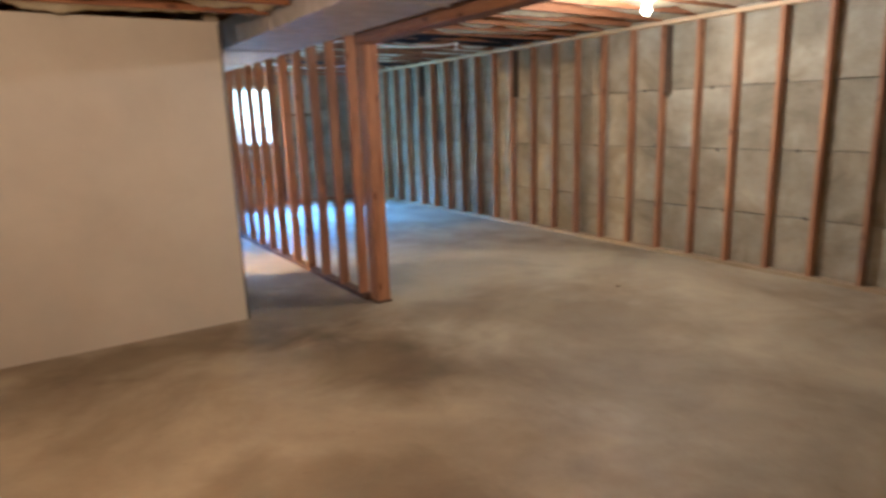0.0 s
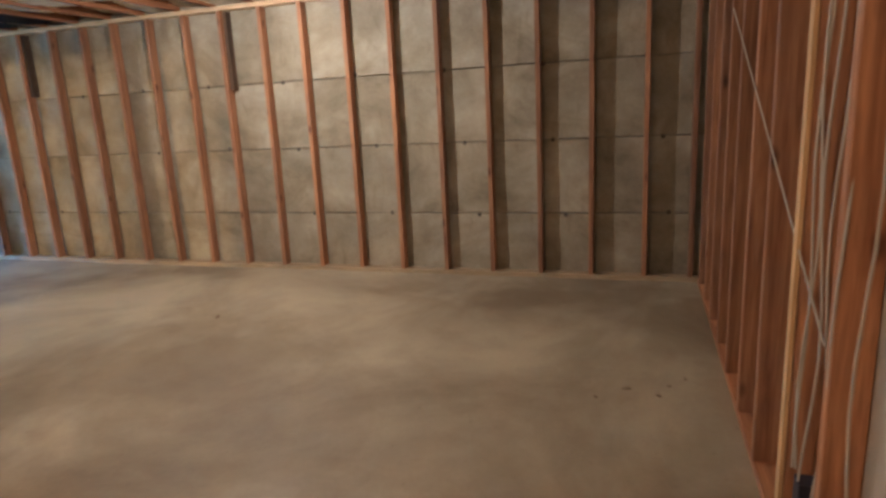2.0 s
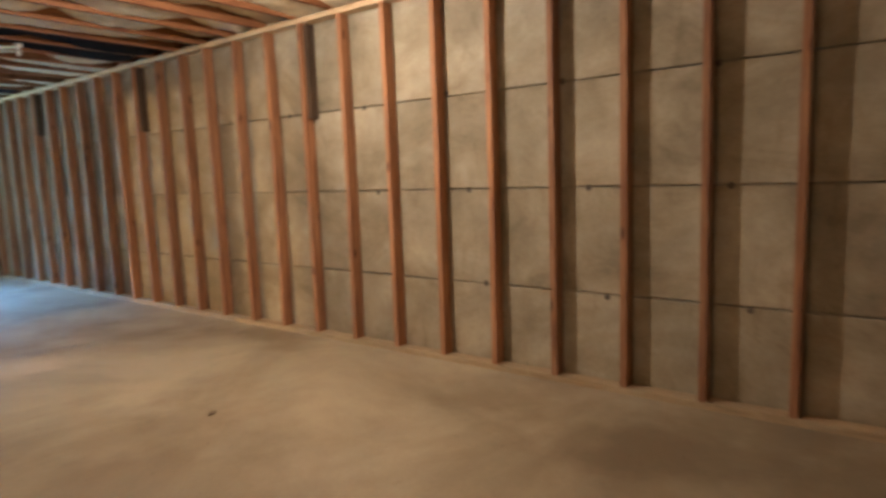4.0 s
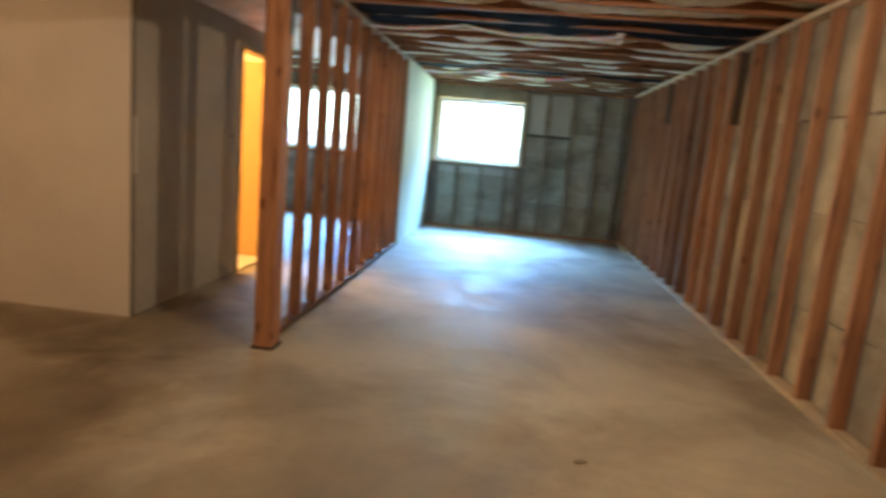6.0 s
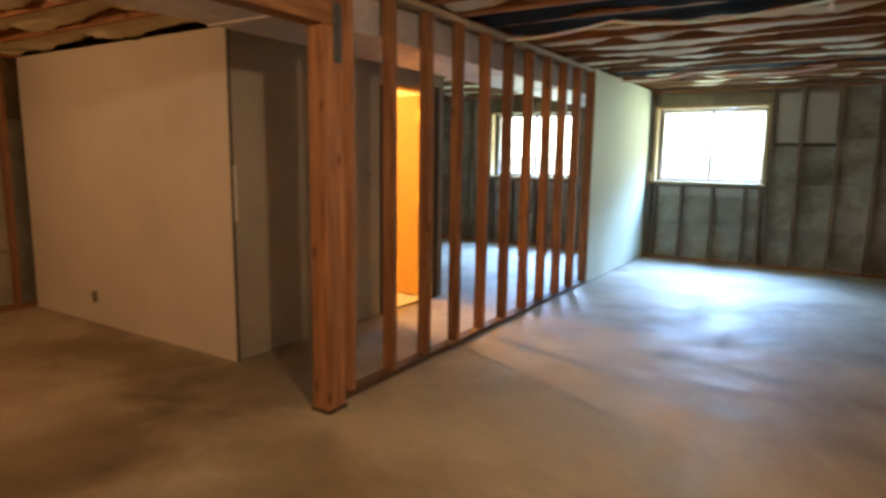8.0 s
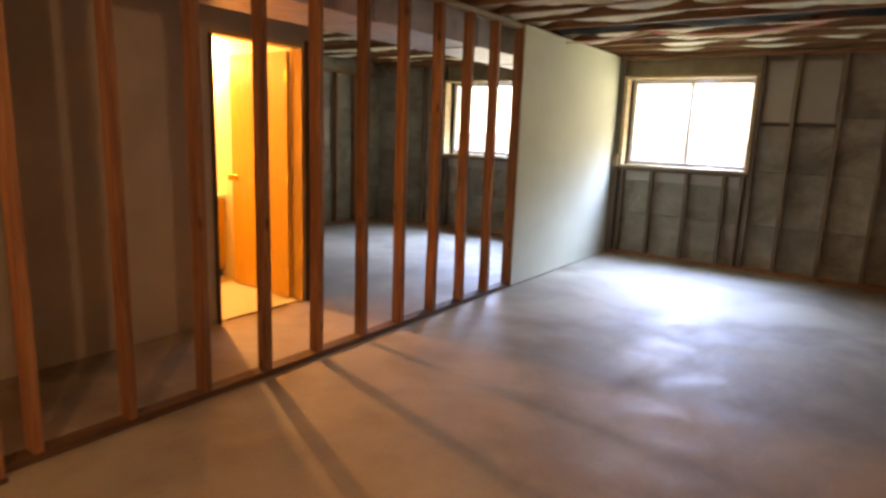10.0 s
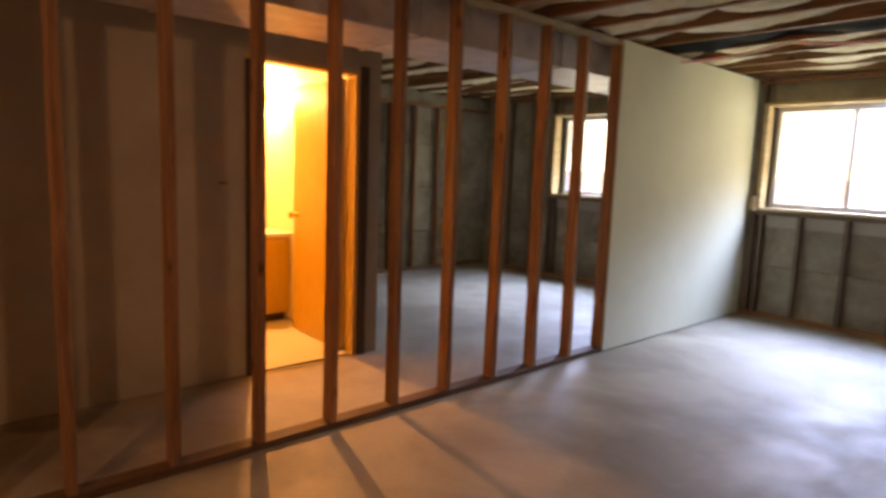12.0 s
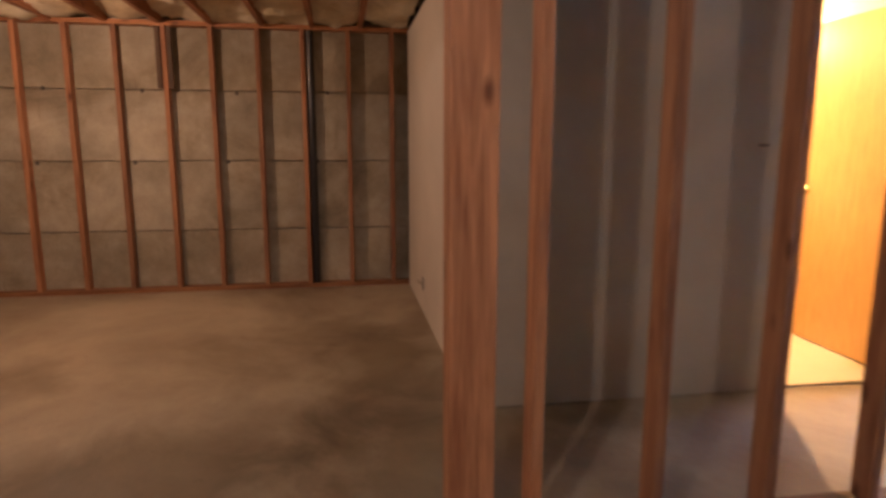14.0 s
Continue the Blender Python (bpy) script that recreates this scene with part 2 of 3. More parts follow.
def box(x0, x1, y0, y1, z0, z1, soft=0.0):
    bm = bmesh.new()
    add_box(bm, min(x0, x1), max(x0, x1), min(y0, y1), max(y0, y1), min(z0, z1), max(z0, z1))
    if soft:
        bmesh.ops.bevel(bm, geom=bm.edges[:], offset=soft, segments=2, affect="EDGES", profile=0.6)
    return bm


def to_mesh(name, bm, mat, smooth=False):
    me = bpy.data.meshes.new(name)
    bm.to_mesh(me)
    bm.free()
    me.materials.append(mat)
    if smooth:
        for p in me.polygons:
            p.use_smooth = True
    return me


def part(name, bm, mat, parent, label="", smooth=False):
    ob = new(name, to_mesh(name, bm, mat, smooth))
    ob.parent = parent
    if label:
        ob["label"] = label
    return ob


def placed(name, me, parent, m):
    """One more piece on a shared mesh."""
    ob = new(name, me)
    ob.parent = parent
    ob.matrix_basis = m
    return ob


def thing(name, label, category, bm=None, mat=None, group="", kind="", at=None):
    ob = new(name, to_mesh(name, bm, mat) if bm else None)
    if at:
        ob.location = at
    return tagged(ob, label, category, group, kind)


def tube(points, radius, sides=8):
    bm = bmesh.new()
    rings = []
    pts = [Vector(p) for p in points]
    for i, p in enumerate(pts):
        d = (pts[min(i + 1, len(pts) - 1)] - pts[max(i - 1, 0)]).normalized()
        a = d.orthogonal().normalized() if i == 0 else (rings_axis - d * rings_axis.dot(d)).normalized()
        rings_axis = a
        b = d.cross(a)
        rings.append([bm.verts.new(p + radius * (math.cos(2 * math.pi * k / sides) * a + math.sin(2 * math.pi * k / sides) * b)) for k in range(sides)])
    for r, s in zip(rings, rings[1:]):
        for k in range(sides):
            bm.faces.new((r[k], r[(k + 1) % sides], s[(k + 1) % sides], s[k]))
    bm.faces.new(rings[0][::-1])
    bm.faces.new(rings[-1])
    return bm


def lathe(profile, sides=20):
    """A turned shape round z from (radius, height) pairs."""
    bm = bmesh.new()
    rings = [[bm.verts.new((r * math.cos(2 * math.pi * k / sides), r * math.sin(2 * math.pi * k / sides), z)) for k in range(sides)] for r, z in profile]
    for r, s in zip(rings, rings[1:]):
        for k in range(sides):
            bm.faces.new((r[k], r[(k + 1) % sides], s[(k + 1) % sides], s[k]))
    bm.faces.new(rings[0][::-1])
    bm.faces.new(rings[-1])
    return bm


def stud_mesh(name, wide, deep, height, mat, bow=0.0, twist=0.0):
    """An upright stud, wide along x and deep along y, its foot centre at the origin, slightly bowed."""
    bm = bmesh.new()
    rows, r = 7, 0.003
    outline = [(-1, -1, 1, 0), (-1, -1, 0, 1), (-1, 1, 0, -1), (-1, 1, 1, 0), (1, 1, -1, 0), (1, 1, 0, -1), (1, -1, 0, 1), (1, -1, -1, 0)]
    outline = [(sx * wide / 2 + ox * r, sy * deep / 2 + oy * r) for sx, sy, ox, oy in outline]
    rings = []
    for i in range(rows):
        u = i / (rows - 1)
        dx, a = bow * math.sin(math.pi * u), twist * u
        rings.append([bm.verts.new((x * math.cos(a) - y * math.sin(a) + dx, x * math.sin(a) + y * math.cos(a), u * height)) for x, y in outline])
    for p, q in zip(rings, rings[1:]):
        for k in range(8):
            bm.faces.new((p[(k + 1) % 8], p[k], q[k], q[(k + 1) % 8]))
    bm.faces.new(rings[0])
    bm.faces.new(rings[-1][::-1])
    bmesh.ops.recalc_face_normals(bm, faces=bm.faces[:])
    return to_mesh(name, bm, mat)


# Fir darkened and greyed in its colour, as shaded on the backlit window wall.
GREY_FIR = wood("shaded_fir", (0.13, 0.085, 0.055), (0.29, 0.205, 0.14), 2)
# Shared stud meshes: broad side along y (for walls that run along x) or along x.
RND = random.Random(4)
STUD_X = [stud_mesh("stud", 0.089, 0.038, TOP - 0.038, FIR, b, t) for b, t in ((0.004, 0.01), (-0.006, -0.02), (0.009, 0.03), (0.0, 0.0))]
STUD_Y = [stud_mesh("stud", 0.038, 0.089, TOP - 0.038, FIR, b, t) for b, t in ((0.005, 0.01), (-0.005, -0.02), (0.0, 0.0))]

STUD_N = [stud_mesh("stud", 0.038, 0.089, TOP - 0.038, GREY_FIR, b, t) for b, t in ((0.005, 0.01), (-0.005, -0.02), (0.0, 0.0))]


def row_of_studs(parent, meshes, places, z=0.038):
    for x, y in places:
        m = pose(x + RND.uniform(-0.003, 0.003), y + RND.uniform(-0.004, 0.004), z, RND.uniform(-0.1, 0.1), RND.uniform(-0.1, 0.1), RND.uniform(-1.0, 1.0))
        placed("stud", RND.choice(meshes), parent, m)


COURSES = (0.0, 0.525, 1.125, 1.715, 2.46)


def concrete_course(parent, x0, x1, y0, y1, z0, z1):
    part("concrete_course", box(x0, x1, y0, y1, z0 + 0.004, z1 - 0.004, 0.007), CONCRETE, parent)


# ---------------------------------------------------------------- setting
floor = thing("floor", "stained beige concrete basement floor with dull sheen", "floor", box(-7.5, 0.5, -7.0, 7.5, -0.2, 0.0), FLOOR, kind="structure")

# East wall: poured in courses, with a furred stud wall before it.
wall_east = thing("wall_east", "grey poured concrete wall behind reddish bare studs", "wall", box(0.13, 0.40, -7.0, 7.4, 0.0, 2.66), JOINT, kind="structure")
for i, (z0, z1) in enumerate(zip(COURSES, COURSES[1:])):
    concrete_course(wall_east, 0.10, 0.14, -4.4, NORTH + 0.12, z0, z1)
part("bottom_plate", box(0.0, 0.089, -4.07, NORTH, 0.0, 0.038, 0.002), PLATE_TOP, wall_east)
part("top_plate", box(0.0, 0.089, -4.07, NORTH, TOP, TOP + 0.038, 0.002), PLATE_TOP, wall_east)
row_of_studs(wall_east, STUD_X, [(0.0445, STEP * k) for k in range(-9, 18)])
row_of_studs(wall_east, STUD_X, [(0.0445, -4.00)])
for k, drop in ((0, 0.69), (6, 0.62), (12, 0.5)):
    part("scab_block", box(0.02, 0.09, STEP * k - 0.062, STEP * k - 0.024, TOP - drop, TOP - 0.01, 0.004), DARK_WOOD, wall_east, "short dark scrap of wood nailed beside a stud")

# North wall with its two window openings.
wall_north = thing("wall_north", "grey concrete window wall with bare studs before it", "wall", kind="structure")
NX = [-7.5, WINDOWS[1][0], WINDOWS[1][1], WINDOWS[0][0], WINDOWS[0][1], 0.12]
for z0, z1 in zip(COURSES, COURSES[1:]):
    for j in range(5):
        a, b = NX[j], NX[j + 1]
        if j % 2 == 0:
            concrete_course(wall_north, a, b - 0.004, NORTH + 0.10, NORTH + 0.13, z0, z1)
        elif z0 < SILL:
            concrete_course(wall_north, a, b - 0.004, NORTH + 0.10, NORTH + 0.13, z0, min(z1, SILL - 0.03))
        elif z1 > HEAD:
            concrete_course(wall_north, a, b - 0.004, NORTH + 0.10, NORTH + 0.13, HEAD + 0.03, z1)
for j in range(5):
    a, b = NX[j], NX[j + 1]
    for z0, z1 in ([(0.0, 2.66)] if j % 2 == 0 else [(0.0, SILL - 0.03), (HEAD + 0.03, 2.66)]):
        part("wall_core", box(a, b, NORTH + 0.12, NORTH + 0.34, z0, z1), JOINT, wall_north)
part("bottom_plate", box(WEST + 0.09, 0.0, NORTH, NORTH + 0.089, 0.0, 0.038, 0.002), FIR_X, wall_north)
part("top_plate", box(WEST + 0.09, 0.0, NORTH, NORTH + 0.089, TOP, TOP + 0.038, 0.002), FIR_X, wall_north)
spots = [(a - 0.06, NORTH + 0.0445) for a, b in WINDOWS] + [(b + 0.06, NORTH + 0.0445) for a, b in WINDOWS]
spots += [(x, NORTH + 0.0445) for x in (-0.10, -0.506, -0.912, -1.318, -3.56, -3.97, -6.21, -6.62)]
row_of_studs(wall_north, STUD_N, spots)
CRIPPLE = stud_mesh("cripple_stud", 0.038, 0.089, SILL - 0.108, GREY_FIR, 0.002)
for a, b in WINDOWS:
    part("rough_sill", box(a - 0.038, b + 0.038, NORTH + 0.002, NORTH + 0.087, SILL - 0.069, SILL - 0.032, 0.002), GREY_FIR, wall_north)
    feet = [a + 0.02] + [b - 0.20 - 0.41 * k for k in range(3)][::-1] + [b - 0.02]
    for x in feet:
        placed("cripple_stud", CRIPPLE, wall_north, pose(x, NORTH + 0.0445, 0.038))
    for xa, xb in zip(feet, feet[1:]):
        part("foam_strip", box(xa + 0.024, xb - 0.024, NORTH + 0.055, NORTH + 0.098, SILL - 0.19, SILL - 0.075, 0.004), BOARD_GREY, wall_north, "pale strip of foam board under the sill")
for xa, xb in ((-1.641, -1.318), (-1.318, -0.912)):
    part("nailer", box(xa + 0.02, xb - 0.02, NORTH + 0.045, NORTH + 0.083, 1.62, 1.658, 0.003), DARK_WOOD, wall_north)
    part("foam_board", box(xa + 0.025, xb - 0.035, NORTH + 0.065, NORTH + 0.098, 1.665, 2.30, 0.003), BOARD_GREY, wall_north, "pale foam board between studs")

# West wall.
wall_west = thing("wall_west", "grey poured concrete wall with bare studs before it", "wall", box(WEST - 0.42, WEST - 0.13, -7.0, 7.4, 0.0, 2.66), JOINT, kind="structure")
for z0, z1 in zip(COURSES, COURSES[1:]):
    concrete_course(wall_west, WEST - 0.14, WEST - 0.10, -6.6, NORTH + 0.12, z0, z1)
part("bottom_plate", box(WEST - 0.089, WEST, -6.6, NORTH, 0.0, 0.038, 0.002), FIR_Y, wall_west)
part("top_plate", box(WEST - 0.089, WEST, -6.6, NORTH, 2.22, 2.258, 0.002), FIR_Y, wall_west)
STUD_W = [stud_mesh("stud", 0.089, 0.038, 2.22 - 0.038, FIR, b, t) for b, t in ((0.004, 0.01), (-0.006, -0.02), (0.0, 0.0))]
WSTEP = 0.373
row_of_studs(wall_west, STUD_W, [(WEST - 0.0445, -1.508 + WSTEP * k) for k in range(-13, 6)])
row_of_studs(wall_west, STUD_W, [(WEST - 0.0445, 3.25 + STEP * k) for k in range(0, 9)])
for s in (-1, 1):
    part("scab_block", box(WEST - 0.06, WEST - 0.01, -1.508 + s * 0.045 - 0.018, -1.508 + s * 0.045 + 0.018, 1.72, 2.215, 0.004), DARK_WOOD, wall_west, "short dark scrap of wood nailed beside a stud")
vent_pipe = thing("vent_pipe", "black plastic drain pipe standing against the west wall", "pipe", tube([(WEST - 0.05, -0.335, 0.0), (WEST - 0.05, -0.335, 2.3)], 0.034, 14), PIPE)

# South stud wall with its boarding behind.
wall_south = thing("wall_south", "open wall of reddish bare studs with cables", "wall", kind="structure")
SX1 = -3.95
STRIP = -3.07        # stud whose lit edge is drawn as a pale strip
part("bottom_plate", box(SX1, 0.1, SOUTH - 0.089, SOUTH, 0.0, 0.038, 0.002), FIR_X, wall_south)
part("top_plate", box(SX1, 0.1, SOUTH - 0.089, SOUTH, TOP, TOP + 0.038, 0.002), FIR_X, wall_south)
row_of_studs(wall_south, STUD_Y, [(-0.16 - STEP * k, SOUTH - 0.0445) for k in range(0, 10) if k != 7])
row_of_studs(wall_south, STUD_Y, [(STRIP, SOUTH - 0.0445)])
# Thin pale strip added on the face, as light caught by the stud's edge.
part("furring_strip", box(STRIP - 0.02, STRIP + 0.02, SOUTH + 0.001, SOUTH + 0.014, 0.04, TOP, 0.002), FIR_PALE, wall_south, "pale strip added for the lit edge of a stud")
part("backing_board", box(SX1, 0.1, SOUTH - 0.102, SOUTH - 0.0895, 0.0, 2.40), BOARD_GREY, wall_south)
part("brace", tube([(-1.45, SOUTH + 0.007, 1.80), (-3.40, SOUTH + 0.007, 0.80)], 0.003, 6), CABLE, wall_south, "pale diagonal strap across the studs")

# Plain walls that close the place behind the start.
wall_back = thing("wall_back", "plain boarded wall at the back of the basement", "wall", box(-7.5, 0.5, -7.1, -6.6, 0.0, 2.66), BOARD_GREY, kind="structure")
wall_stair = thing("wall_stair", "plain boarded wall beside the way in", "wall", box(SX1, SX1 + 0.1, -6.6, SOUTH - 0.105, 0.0, 2.66), BOARD_GREY, kind="structure")

# ---------------------------------------------------------------- boarded box with the bathroom
END = 3.11
bm = box(WEST + 0.002, BOXX - 0.001, BOXY, BOXY + 0.0125, 0.0, 2.233)
add_box(bm, WEST + 0.002, BOXX - 0.103, BOXY + 0.014, BOXY + 0.10, 0.0, 2.233)
wall_box_south = thing("wall_box_south", "smooth white gypsum board wall", "wall", bm, BOARD, kind="structure")
part("corner_bead", box(BOXX - 0.010, BOXX + 0.003, BOXY - 0.003, BOXY + 0.014, 0.0, 2.22, 0.002), BEAD, wall_box_south, "dark bare metal corner bead")
part("joint_tape", box(BOXX + 0.0035, BOXX + 0.005, BOXY + 0.008, BOXY + 0.034, 0.98, 1.35), BOARD, wall_box_south, "patch of white joint compound on the corner")
wall_box_east = thing("wall_box_east", "grey unpainted board wall with a bathroom doorway", "wall", kind="structure")
D0, D1, DTOP = 2.11, 2.89, 2.03
part("board", box(BOXX - 0.10, BOXX, BOXY + 0.0145, D0 - 0.03, 0.006, 2.40, 0.001), BOARD_GREY, wall_box_east)
part("notch", box(BOXX - 0.004, BOXX + 0.002, 1.91, 1.965, 1.255, 1.27), NOTCH, wall_box_east, "small dark scuff in the board")
part("header", box(BOXX - 0.10, BOXX, D0 - 0.03, D1 + 0.03, DTOP + 0.03, 2.40), BOARD_GREY, wall_box_east)
part("board", box(BOXX - 0.10, BOXX, D1 + 0.03, END, 0.0, 2.40), BOARD_GREY, wall_box_east)
wall_box_north = thing("wall_box_north", "grey unpainted board wall of the bathroom box", "wall", box(WEST + 0.002, BOXX - 0.102, END - 0.10, END, 0.0, 2.40), BOARD_GREY, kind="structure")
bath_wall_west = thing("wall_bath_west", "cream painted bathroom wall", "wall", box(-6.05, -5.96, 1.63, END - 0.102, 0.0, 2.40), PAINT, kind="structure")
bath_wall_south = thing("wall_bath_south", "cream painted bathroom wall", "wall", box(-5.958, BOXX - 0.102, 1.654, 1.73, 0.0, 2.40), PAINT, kind="structure")
bath_lining = thing("wall_bath_lining", "cream painted bathroom wall", "wall", box(-5.958, BOXX - 0.14, END - 0.116, END - 0.104, 0.0, 2.28), PAINT, kind="structure")
bath_ceiling = thing("ceiling_bath", "cream painted bathroom ceiling", "ceiling", box(-5.958, BOXX - 0.102, 1.732, END - 0.118, 2.28, 2.33), PAINT, kind="structure")
bath_floor = thing("floor_bath", "pale sheet floor of the bathroom", "floor", box(-5.958, BOXX - 0.02, 1.732, END - 0.118, 0.0, 0.012), VINYL_FLOOR, kind="structure")

# Doorway and the open door.
door_frame = thing("door_frame", "varnished wooden door frame with hinges", "door frame", kind="structure")
# First jamb and casing in very dark brown, hinge jamb and head varnished.
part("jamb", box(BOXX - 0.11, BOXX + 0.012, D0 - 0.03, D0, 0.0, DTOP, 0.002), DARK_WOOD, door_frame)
part("jamb", box(BOXX - 0.11, BOXX + 0.012, D1, D1 + 0.03, 0.0, DTOP, 0.002), DOOR_WOOD, door_frame)
part("head_jamb", box(BOXX - 0.11, BOXX + 0.012, D0 - 0.03, D1 + 0.03, DTOP + 0.001, DTOP + 0.03, 0.002), DOOR_WOOD, door_frame)
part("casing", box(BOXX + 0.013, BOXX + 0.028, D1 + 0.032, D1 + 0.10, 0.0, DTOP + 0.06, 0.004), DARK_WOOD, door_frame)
bath_door = thing("door_1", "open varnished yellow wooden bathroom door", "door", at=(BOXX - 0.115, D1 - 0.022, 0.0))
bath_door.rotation_euler = (0, 0, radians(180 - 2))
part("slab", box(0.0, 0.76, -0.018, 0.018, 0.02, 2.01, 0.003), DOOR_WOOD, bath_door)
for z in (0.22, 1.02, 1.82):
    part("hinge", box(-0.012, 0.02, 0.019, 0.027, z - 0.045, z + 0.045, 0.003), BRASS, bath_door, "small brass hinge")
handle = part("door_handle", lathe([(0.026, 0.0), (0.026, 0.008), (0.011, 0.012), (0.011, 0.04), (0.026, 0.046), (0.029, 0.062), (0.018, 0.075)], 20), BRASS, bath_door, "brass door knob", True)
handle.matrix_basis = pose(0.70, 0.019, 0.98, -90, 0, 0)

# Vanity, mirror and light bar.
vanity = thing("vanity_cabinet", "orange wooden bathroom vanity cabinet", "cabinet")
part("body", box(-5.955, -5.44, 2.02, 2.98, 0.09, 0.76, 0.003), DOOR_WOOD, vanity)
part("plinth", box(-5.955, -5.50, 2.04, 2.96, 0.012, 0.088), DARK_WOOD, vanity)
for y0 in (2.06, 2.51):
    leaf = part("cabinet_door", box(-5.439, -5.42, y0, y0 + 0.41, 0.14, 0.73, 0.004), DOOR_WOOD, vanity)
    part("knob", box(-5.419, -5.40, y0 + 0.19, y0 + 0.215, 0.62, 0.645, 0.004), BRASS, leaf)
vanity_top = thing("countertop", "pale stone countertop with backsplash on the vanity", "countertop", box(-5.955, -5.41, 2.00, 2.985, 0.762, 0.795, 0.006), COUNTER)
part("backsplash", box(-5.955, -5.935, 2.00, 2.985, 0.796, 0.89, 0.003), COUNTER, vanity_top)
faucet = thing("faucet", "chrome bathroom tap on the countertop", "tap", tube([(-5.86, 2.5, 0.795), (-5.86, 2.5, 0.92), (-5.83, 2.5, 0.95), (-5.76, 2.5, 0.94), (-5.74, 2.5, 0.91)], 0.012, 10), STEEL)
mirror = thing("wall_mirror", "frameless bathroom mirror above the vanity", "mirror", box(-5.959, -5.952, 2.08, 2.92, 0.91, 1.84), mirror_mat)
light_bar = thing("vanity_light", "lit bathroom light bar with round bulbs", "lamp")
part("bar", box(-5.959, -5.93, 2.50, 2.98, 1.94, 2.05, 0.006), STEEL, light_bar)
for y in (2.58, 2.74, 2.90):
    b = part("bulb", lathe([(0.012, 0.0), (0.02, 0.015), (0.04, 0.04), (0.046, 0.065), (0.04, 0.09), (0.015, 0.108)], 16), VANITY_GLOW, light_bar, "lit round bulb", True)
    b.matrix_basis = pose(-5.93, y, 1.995, 0, 90, 0)

# ---------------------------------------------------------------- open partition
partition = thing("wall_partition", "open partition of reddish bare studs", "wall", kind="structure")
part("bottom_plate", box(PX - 0.0445, PX + 0.0445, 0.345, NORTH - 0.002, 0.0, 0.038, 0.002), SHADED_PLATE, partition)
part("top_plate", box(PX - 0.0445, PX + 0.0445, 0.345, NORTH - 0.002, TOP, TOP + 0.038, 0.002), PLATE_TOP, partition)
row_of_studs(partition, STUD_X, [(PX, PY + STEP * k) for k in range(0, 17) if PY + STEP * k < NORTH - 0.05])
gypsum = thing("gypsum_sheet", "greenish white gypsum board sheet nailed to studs", "gypsum board", box(PX + 0.046, PX + 0.059, PY + STEP * 10 + 0.005, NORTH - 0.03, 0.012, 2.395, 0.001), BOARD_GREEN)

# Post and beam.
post = thing("wooden_post", "thick reddish wooden post under the beam", "post")
part("shaft", box(-3.295, -3.175, 0.20, 0.335, 0.006, 2.085, 0.006), FIR, post)
part("foot", box(-3.305, -3.165, 0.19, 0.34, 0.0, 0.02, 0.003), DARK_WOOD, post)
part("bracket", box(-3.174, -3.167, 0.265, 0.325, 1.90, 2.20, 0.001), BRACKET, post, "grey steel strap")
beam = thing("ceiling_beam", "heavy brown wooden ceiling beam on a post", "beam", box(-3.31, -3.18, -6.6, 0.335, 2.087, 2.36, 0.006), FIR_Y, kind="structure")

# Duct.
duct = thing("air_duct", "dull galvanised sheet metal air duct under the joists", "duct")
for i in range(7):
    y0 = -2.4 + i * 1.29
    part("duct_section", box(-4.02, -3.40, y0, y0 + 1.27, 2.15, 2.385, 0.008), SHEET_METAL, duct)
    part("flange", box(-4.03, -3.39, y0 + 1.265, y0 + 1.295, 2.142, 2.39, 0.003), SHEET_METAL, duct)

# ---------------------------------------------------------------- ceiling
ceiling = thing("ceiling", "open joist ceiling with sagging yellow insulation", "ceiling", box(-7.5, 0.5, -7.1, 7.5, 2.66, 2.80), SUBFLOOR, kind="structure")
bm = bmesh.new()
JY = [-6.4 + STEP * k for k in range(34)]
for y in JY:
    add_box(bm, -4.05 if y < BOXY else -7.2, 0.3, y - 0.019, y + 0.019, JOIST, 2.655)
part("joists", bm, FIR_X, ceiling)
bm = bmesh.new()
for y in JY:
    if y < BOXY:
        add_box(bm, -7.2, -4.06, y - 0.019, y + 0.019, 2.235, 2.50)
part("joists", bm, FIR_X, ceiling)


def wool(x0, x1, level, bays, torn=0.0):
    """Glass wool drooping between joists in uneven scallops, pinched up here and there."""
    bm = bmesh.new()
    for y0, y1 in bays:
        nx, ny = int((x1 - x0) / 0.045), 8
        grid = []
        for i in range(nx + 1):
            x = x0 + (x1 - x0) * i / nx
            row = []
            for j in range(ny + 1):
                v = j / ny
                y = y0 + (y1 - y0) * v
                pinch = abs(math.sin(1.9 * x + 7.0 * noise.noise((x * 0.35, y0 * 3.1, level)))) ** 0.7
                lump = 0.6 * noise.noise((x * 3.1, y * 4.0, 3.0)) + 0.3 * noise.noise((x * 10, y * 12, 7.0))
                bow = math.sin(math.pi * (0.08 + 0.72 * v)) ** 0.6
                z = level + 0.095 - 0.085 * pinch * (0.3 + 0.7 * bow) - (0.045 + torn) * lump
                row.append(bm.verts.new((x, y, max(min(z, level + 0.2), level + 0.01 - 1.6 * torn))))
            grid.append(row)
        for i in range(nx):
            for j in range(ny):
                bm.faces.new((grid[i][j], grid[i][j + 1], grid[i + 1][j + 1], grid[i + 1][j]))
    return bm


